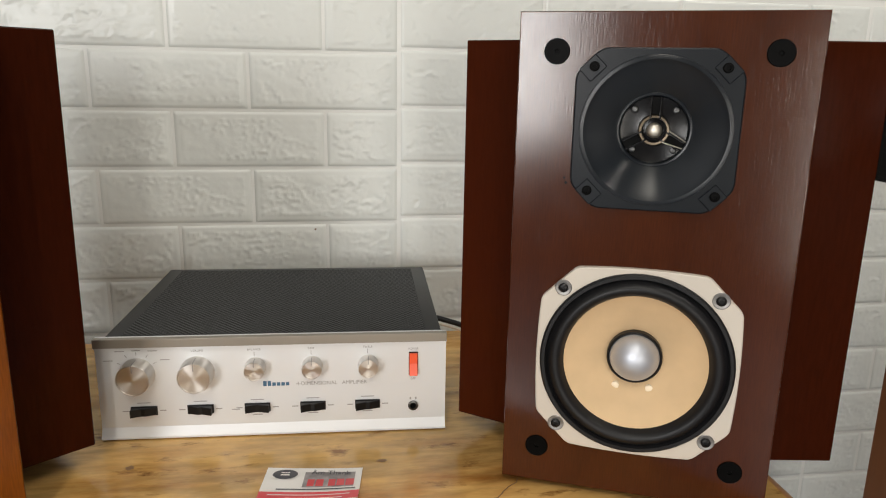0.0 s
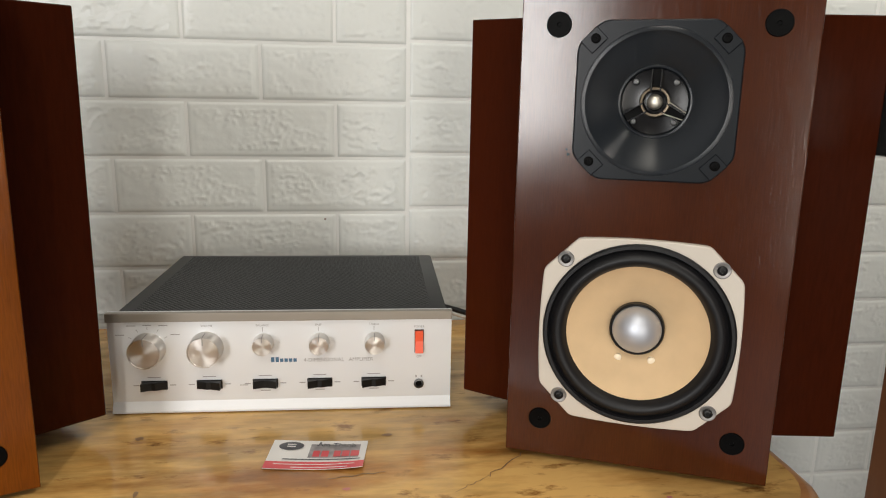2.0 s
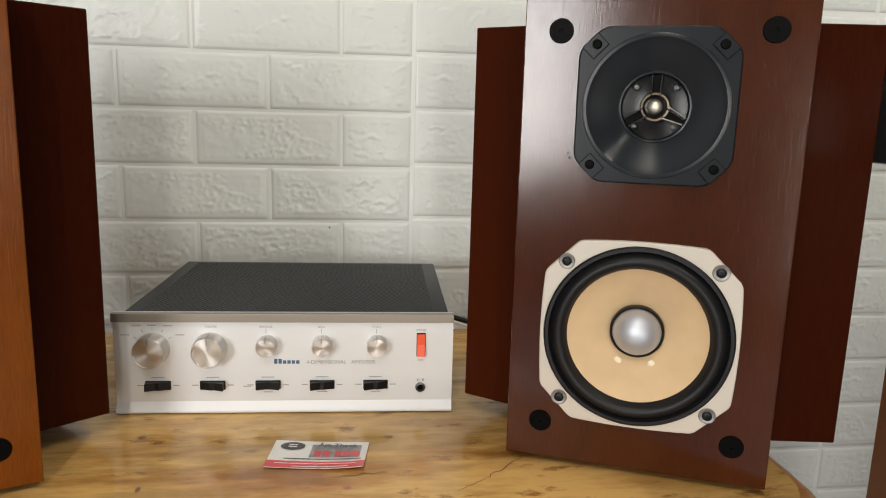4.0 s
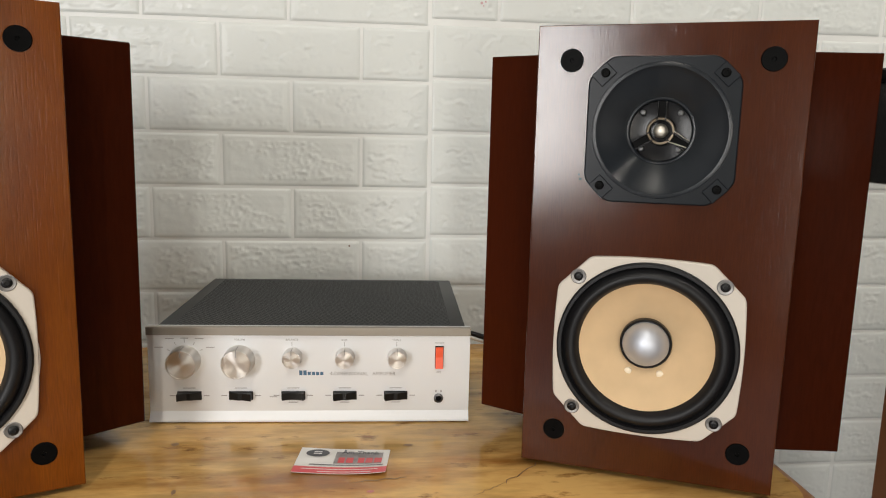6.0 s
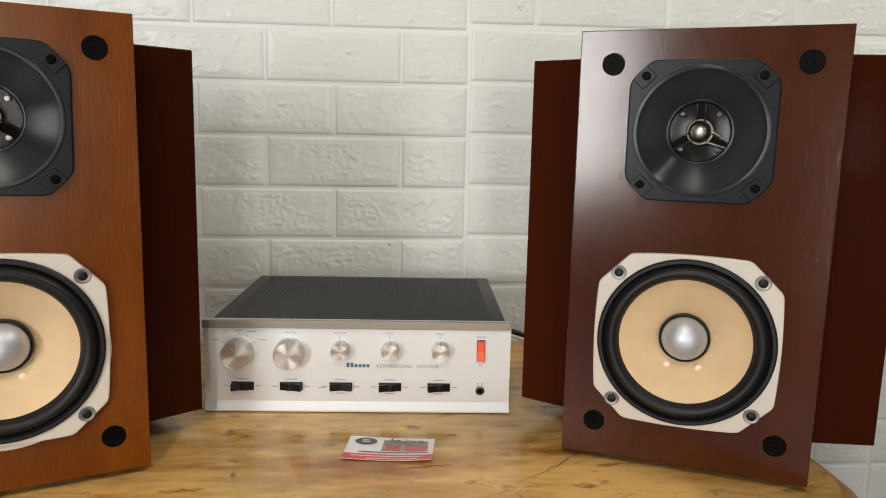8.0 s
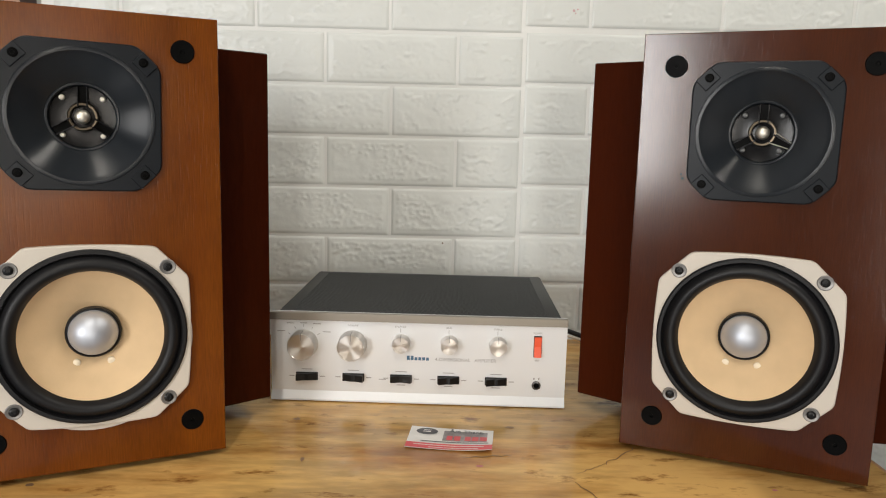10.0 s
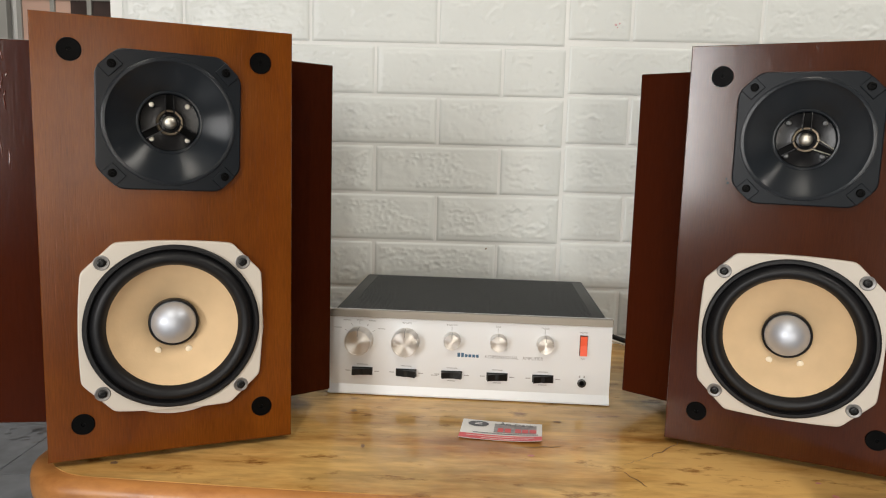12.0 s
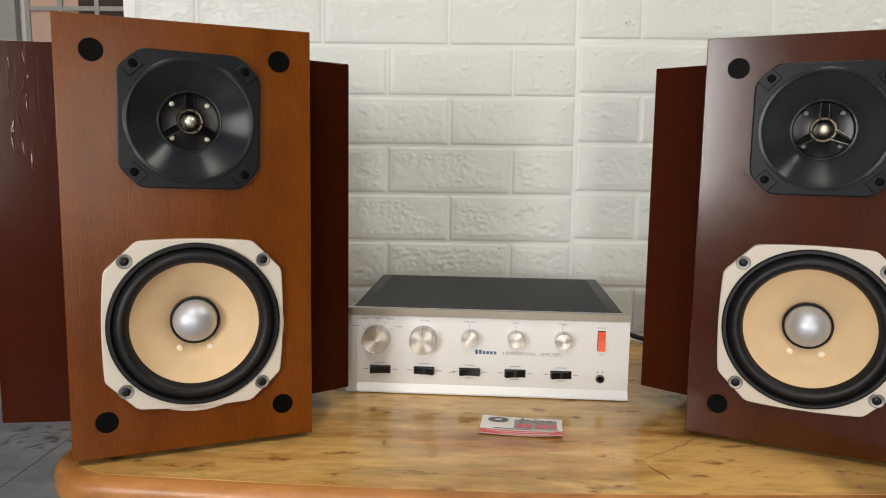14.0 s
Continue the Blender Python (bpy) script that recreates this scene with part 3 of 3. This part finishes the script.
    plate = [(a, -a + c), (a, a - c), (a - c, a), (-a + c, a), (-a, a - c), (-a, -a + c), (-a + c, -a), (a - c, -a)]
    tw = part("tweeter", pierced(fillet([(ox + x, tz + z) for x, z in plate], 0.006), [(ox, tz, 0.0545)], -0.0045, 0.001, bevel=0.0012), PLATE, sp, "charcoal square horn tweeter plate")
    y1 = -0.0045
    part("horn", lathe([(0.0575, y1), (0.0572, y1 - 0.0010), (0.0560, y1 - 0.0014), (0.0540, y1 - 0.0012), (0.0532, y1 - 0.0004), (0.0500, y1 + 0.0018), (0.0450, y1 + 0.0050), (0.0390, y1 + 0.0088), (0.0330, y1 + 0.0130), (0.0292, y1 + 0.0165),
                        (0.0285, y1 + 0.0160), (0.0272, y1 + 0.0162), (0.0262, y1 + 0.0182)], 72, ox, tz), HORN, tw, "charcoal moulded horn", smooth=True)
    part("throat", lathe([(0.0262, y1 + 0.0180), (0.0258, y1 + 0.0225), (0.0150, y1 + 0.0245), (0.0110, y1 + 0.0235), (0, y1 + 0.0235)], 48, ox, tz), GLOSS, tw, "glossy black throat", smooth=True)
    part("throat_ring", lathe([(0.0122, y1 + 0.0240), (0.0122, y1 + 0.0150), (0.0114, y1 + 0.0138), (0.0098, y1 + 0.0140), (0.0092, y1 + 0.0200)], 40, ox, tz), BRONZE, tw, "dark bronze throat ring", smooth=True)
    part("phase_plug", lathe([(0.0056, y1 + 0.0220), (0.0062, y1 + 0.0130), (0.0055, y1 + 0.0105), (0.0034, y1 + 0.0088), (0, y1 + 0.0082)], 28, ox, tz), BRIGHT, tw, "bright metal phase plug", smooth=True)
    for ang in (90, 210, 330):
        m = Matrix.Translation((ox, 0, tz)) @ Matrix.Rotation(radians(-ang), 4, "Y")
        for off in (-0.0036, 0.0036):
            b = prism([(0.0085, y1 + 0.0125), (0.0258, y1 + 0.0165), (0.0258, y1 + 0.0215), (0.0085, y1 + 0.0215)], off - 0.0006, off + 0.0006, bevel=0.0002)
            b.transform(m)
            part("spoke", b, GLOSS, tw)
        b = box(0.0085, 0.0255, y1 + 0.0190, y1 + 0.0205, -0.0030, 0.0030)
        b.transform(m)
        part("spoke_web", b, DARK, tw)
    for ang in (45, 135, 225, 315):
        screw(tw, ox + 0.0222 * math.cos(radians(ang)), tz + 0.0222 * math.sin(radians(ang)), y1 + 0.0205, 0.0026, throat_screws)
    for x in (ox - 0.0482, ox + 0.0482):
        for z in (tz - 0.0479, tz + 0.0479):
            # raised corner pad under each screw
            d = Matrix.Translation((x, 0, z)) @ Matrix.Rotation(radians(45 if (x - ox) * (z - tz) < 0 else -45), 4, "Y")
            b = box(-0.0066, 0.0066, y1 - 0.0016, y1, -0.0100, 0.0068, 0.0006)
            b.transform(d)
            part("screw_pad", b, PLATE, tw)
            screw(tw, x, z, y1 - 0.0016, 0.0038, DARK)
    # the drivers sit slightly twisted in their holes
    for driver, z, low in ((woofer, cz, drop), (tw, tz, 0.0)):
        driver.matrix_local = Matrix.Translation((ox, 0, z - low)) @ Matrix.Rotation(radians(twist), 4, "Y") @ Matrix.Translation((-ox, 0, -z))
    return sp


left = loudspeaker(VENEER, "orange-brown mahogany two-way loudspeaker with cream cone on the table", -0.0003, 1.2, slip=-0.005, throat_screws=BRIGHT)
left.matrix_world = pose(-0.3530, 0.5230, TOP, 0, 0.35, 23.4)
rnd = random.Random(21)
for k in range(13):
    u = 0.55 + 0.22 * rnd.random()
    z = 0.376 - 0.0075 * k + rnd.uniform(-0.004, 0.004)
    b = lathe([(0, -1), (0.5, -0.87), (0.87, -0.5), (1, 0)], 14)
    wide, tall = rnd.uniform(0.0006, 0.0014), rnd.uniform(0.003, 0.010)
    for v in b.verts:
        v.co = Vector((v.co.x * wide, v.co.y * 0.0008, v.co.z * tall))
    b.transform(Matrix.Translation((-0.090 - 0.089 * u, 0.051 + 0.0235 * u, z)) @ Matrix.Rotation(radians(-14.8), 4, "Z") @ Matrix.Rotation(rnd.uniform(-0.4, 0.4), 4, "Y"))
    part("blister", b, BLISTER, left.children[1], "lifted glossy veneer blister", smooth=True)
part("gasket", lathe([(0.0790, -0.0002), (0.0826, -0.0002), (0.0826, -0.0022), (0.0790, -0.0026)], 72, 0.0002, 0.1262), CREAM, next(c for c in left.children if c.name.startswith("woofer")), "cream gasket showing below the frame", smooth=True)
right = loudspeaker(VENEER_SHADED, "mahogany two-way loudspeaker with cream cone on the table, veneer coloured as in shade", -0.003, 0.0, 0.0010, slip=0.004)
tweeter = next(c for c in right.children if c.name.startswith("tweeter"))
for (xa, za), (xb, zb) in (((0.0112, 0.0000), (0.0244, -0.0084)), ((0.0066, -0.0090), (0.0222, -0.0138))):
    part("lead_wire", rod([(xa - 0.003, 0.0075, 0.321 + za), ((xa + xb) / 2 - 0.003, 0.0085, 0.321 + (za + zb) / 2), (xb - 0.003, 0.0105, 0.321 + zb)], 0.00055, 8), BRIGHT, tweeter, "bright bare lead wire", smooth=True)
part("nail_hole", lathe([(0.0012, -0.0003), (0, -0.0003)], 10, -0.0685, 0.2775), DARK, right.children[0])
part("nail_hole", lathe([(0.0009, -0.0003), (0, -0.0003)], 10, -0.0700, 0.2815), DARK, right.children[0])
right.matrix_world = pose(0.2436, 0.5482, TOP, 0, 0, -23.2)


# ---- card on the table ----
def card():
    cd = thing("business_card", pose(-0.0305, 0.606, TOP + 0.0008, 0, 0, -7), "white, grey and red printed business card lying on the table", "card")
    w, d = 0.044, 0.0260
    def lift(x, y):
        return 0.0012 * max(0.0, (x / w + 0.2)) ** 2 * max(0.0, 0.6 - y / d) + 0.0008 * (x / w) ** 2

    def sheet(x0, x1, y0, y1, up, nx=12, ny=6, thick=0.0):
        b = bmesh.new()
        g = [[b.verts.new((x0 + (x1 - x0) * i / nx, y0 + (y1 - y0) * j / ny, lift(x0 + (x1 - x0) * i / nx, y0 + (y1 - y0) * j / ny) + up)) for j in range(ny + 1)] for i in range(nx + 1)]
        for i in range(nx):
            for j in range(ny):
                b.faces.new((g[i][j], g[i + 1][j], g[i + 1][j + 1], g[i][j + 1]))
        if thick:
            grown = bmesh.ops.extrude_face_region(b, geom=b.faces[:])["geom"]
            bmesh.ops.translate(b, vec=(0, 0, thick), verts=[v for v in grown if isinstance(v, bmesh.types.BMVert)])
        return b

    base = part("stock", sheet(-w, w, -d, d, 0, thick=0.0004), CARD, cd, "white card stock")
    part("red_band", sheet(-w, w, -d, -d + 0.0125, 0.0006), CARD_RED, base, "red printed band")
    part("picture", sheet(-0.008, 0.038, -0.006, 0.019, 0.0006), CARD_GREY, base, "grey printed picture")
    for x0, x1 in ((-0.004, 0.0022), (0.0038, 0.0105), (0.0150, 0.0212), (0.0225, 0.0292), (0.0305, 0.038)):
        part("red_block", sheet(x0, x1, -0.0045, 0.0065, 0.0009, 2, 2), CARD_RED, base, "red printed title block")
    em = bmesh.new()
    em.faces.new([em.verts.new((-0.026 + 0.0115 * math.cos(q), 0.0145 + 0.0078 * math.sin(q), 0.0012)) for q in [k * math.pi / 12 for k in range(24)]])
    part("emblem", em, CARD_BLACK, base, "dark printed oval emblem")
    part("emblem_gap", sheet(-0.030, -0.021, 0.0125, 0.0145, 0.0010, 4, 1), CARD, base)
    part("emblem_gap", sheet(-0.030, -0.021, 0.0165, 0.0180, 0.0010, 4, 1), CARD, base)
    part("print_line", sheet(-0.03, 0.04, -0.0105, -0.0088, 0.0009, 8, 1), CARD_BLACK, base)
    for y, a, b in ((-0.0185, -0.036, 0.036), (-0.0235, -0.02, 0.03)):
        part("print_line", sheet(a, b, y - 0.0006, y + 0.0006, 0.0009, 8, 1), CARD, base)
    letters("lettering", "Âm Thanh", 0.0085, CARD_BLACK, base, pose(0.016, 0.0155, 0.0022, 0, 0, 0), "black lettering")
    return cd


card()

# ---- things at the edges of the view ----
rack = thing("cabinet", pose(0.484, 0.24, 0), "brown stained wooden cabinet standing beside the table", "cabinet")
part("side_panel", box(0, 0.02, 0, 0.316, 0, 1.0, 0.002), CABINET, rack)
part("side_panel", box(0.24, 0.26, 0, 0.316, 0, 1.0, 0.002), CABINET, rack)
part("top", box(0.0, 0.26, 0, 0.316, 1.0005, 1.02, 0.002), CABINET, rack)
part("back_panel", box(0.0205, 0.2395, 0.30, 0.312, 0.0, 1.0, 0.001), CABINET, rack)
part("door", box(0.0205, 0.2395, 0.002, 0.018, 0.0, 1.0, 0.001), CABINET, rack)

unit = thing("audio_component", pose(0.455, 0.26, 1.02), "dark grey audio component on top of the brown cabinet", "amplifier")
part("housing", box(0, 0.27, 0.0, 0.335, 0.008, 0.100, 0.003), APPL, unit, smooth=True)
part("top_plate", box(-0.002, 0.272, -0.002, 0.337, 0.1005, 0.112, 0.002), BLACK, unit)
for fx in (0.06, 0.24):
    for fy in (0.04, 0.28):
        part("foot", lathe([(0, 0), (0.012, 0), (0.012, 0.0078), (0, 0.0078)], 16, fx, fy, "z"), RUBBER, unit)

# ---- the room behind the wall's end: a glazed metal door ----
door = tagged(thing("door_1", pose(0, 0, 0), "grey metal door with pink and dark panes", "door"), kind="structure")
fy = 3.15
part("leaf", box(-2.70, -2.15, fy, fy + 0.035, 0.01, 2.15, 0.004), DOORGREY, door, "plain grey metal leaf")
part("leaf_panel", box(-2.62, -2.23, fy - 0.008, fy - 0.0005, 1.2, 2.05, 0.003), DOORGREY, door)
for x in (-2.094, -1.941, -1.772, -1.61):
    part("mullion", box(x - 0.011, x + 0.011, fy, fy + 0.035, 0.0, 2.2, 0.003), DOORGREY, door)
for z in (0.0, 0.6, 1.15, 1.68, 2.175):
    part("rail", box(-2.104, -1.60, fy + 0.004, fy + 0.031, z, z + 0.022, 0.003), DOORGREY, door)
for x0, x1, m in ((-2.083, -1.952, PANE_PINK), (-1.930, -1.862, PANE_PINK), (-1.8615, -1.783, PANE_DARK), (-1.761, -1.621, PANE_DARK)):
    part("pane", box(x0, x1, fy + 0.012, fy + 0.018, 0.022, 2.175), m, door)

# ---- foam bricks of the wall, last ----
floor_ob = bpy.data.objects["floor"]


def tile_mesh():
    bm = box(0.0015, 0.3985, 0.0015, 0.3985, 0.0005, 0.006, 0.0015, 1)
    me = bpy.data.meshes.new("tile")
    bm.to_mesh(me)
    bm.free()
    me.materials.append(FLOOR)
    return me


TILE = tile_mesh()
for i in range(6):
    for j in range(6):
        ob = new("tile", TILE)
        ob.parent = floor_ob
        ob.location = (-2.72 + i * 0.4, 0.75 + j * 0.4, 0)


def flourish(x, y, turn, size, seed):
    """A dark leafy ornament printed on a tile."""
    rnd = random.Random(seed)
    bm = bmesh.new()
    for k in range(34):
        a = turn + rnd.uniform(-0.5, 0.5)
        cx, cy = x + size * rnd.uniform(-1, 1) * math.cos(turn), y + size * rnd.uniform(-1, 1) * math.sin(turn) + size * 0.3 * rnd.uniform(-1, 1)
        la, lb = size * rnd.uniform(0.05, 0.16), size * rnd.uniform(0.012, 0.035)
        bm.faces.new([bm.verts.new((cx + la * math.cos(q) * math.cos(a) - lb * math.sin(q) * math.sin(a), cy + la * math.cos(q) * math.sin(a) + lb * math.sin(q) * math.cos(a), 0.0065 + k * 0.00005)) for q in [n * math.pi / 4 for n in range(8)]])
    part("ornament", bm, FLOOR_ORN, floor_ob, "dark leafy ornament on the tile")


flourish(-1.60, 2.30, 0.5, 0.15, 1)
flourish(-2.05, 2.75, 0.3, 0.13, 2)

PITCH_X, PITCH_Z = 0.2105, 0.0815
GAP = 0.0046


def brick_mesh(name, w, h, seed):
    """An embossed brick: bevelled rim, slightly raised field with chiselled ridges."""
    nx, nz = max(6, int(w / 0.0023)), int(h / 0.0023)
    verts, faces = [], []
    for j in range(nz + 1):
        for i in range(nx + 1):
            u, v = i / nx, j / nz
            x, z = u * w, v * h
            e = min(x, w - x, z, h - z)
            y = -0.0017 * math.sin(0.5 * math.pi * min(1.0, e / 0.0046))
            fld = max(0.0, min(1.0, (e - 0.007) / 0.004))
            p = Vector((x * 44 + seed * 7.1, z * 74, seed * 3.3))
            n1 = noise.noise(p)
            n2 = noise.noise(p * 2.1 + Vector((9, 2, 5)))
            n3 = noise.noise(p * 4.3 + Vector((3, 8, 1)))
            low = 0.6 * (1 - min(1.0, z / (0.45 * h)))
            mask = max(0.0, min(1.0, 0.75 + 1.5 * noise.noise(p * 0.5 + Vector((1, 7, 3))) + low + 0.35 * (1 - min(1, e / 0.02))))
            ridge = max(0.0, 1 - abs(n1 + 0.55 * n2 + 0.25 * n3) * 5.0)
            y -= fld * (mask * (0.0013 * ridge ** 1.4 + 0.0007 * n2 + 0.0005 * n3) + 0.0008 * max(0, n1) + 0.0004)
            verts.append((x, y, z))
    for j in range(nz):
        for i in range(nx):
            a = j * (nx + 1) + i
            faces.append((a, a + 1, a + nx + 2, a + nx + 1))
    me = bpy.data.meshes.new(name)
    me.from_pydata(verts, [], faces)
    for f in me.polygons:
        f.use_smooth = True
    me.materials.append(FOAM)
    return me


full = [brick_mesh("brick", PITCH_X - GAP, PITCH_Z - GAP, s) for s in (1, 2, 3, 6, 7)]
half = [brick_mesh("brick", PITCH_X / 2 - GAP, PITCH_Z - GAP, s) for s in (4, 5, 8)]


def lay(me, x, z):
    ob = new("brick", me)
    ob.parent = wall_north
    ob.location = (x + GAP / 2, WALL + 0.0055, z + GAP / 2)


def panel_rows(x_left, halves, start_half, z_low, rows):
    """One foam panel: rows of bricks in running bond between its upright seams."""
    for r in range(rows):
        x, k = x_left, 0
        first = (r % 2 == 0) == start_half
        if first:
            lay(half[r // 2 % 3], x, z_low + r * PITCH_Z)
            x += PITCH_X / 2
            k = 1
        while k + 2 <= halves:
            lay(full[(r * 3 + k // 2 * 2 + int(x_left * 10)) % 5], x, z_low + r * PITCH_Z)
            x += PITCH_X
            k += 2
        if k < halves:
            lay(half[(r // 2 + 1) % 3], x, z_low + r * PITCH_Z)


Z0 = 1.2225 - 12 * PITCH_Z
panel_rows(0.089 - 7 * PITCH_X / 2, 7, True, Z0, 12)
panel_rows(0.0905, 7, True, Z0 + 0.007, 12)
panel_rows(0.8285, 7, True, Z0 + 0.007, 12)
panel_rows(0.086 - 7 * PITCH_X / 2, 7, True, 1.2240, 3)
panel_rows(0.0875, 7, True, 1.2350, 3)
panel_rows(0.8255, 7, True, 1.2350, 3)

# small marks on the wall
speck = lathe([(0.0014, WALL + 0.0018), (0, WALL + 0.0016)], 10, -0.034, 0.8875)
part("nail_hole", speck, CRACK, wall_north)
for mx, mz, mr in ((0.165, 1.262, 0.0022), (0.171, 1.264, 0.0016), (0.168, 1.258, 0.0012)):
    part("pink_smear", lathe([(mr, WALL + 0.0016), (0, WALL + 0.0014)], 8, mx, mz), PINKSMEAR, wall_north)
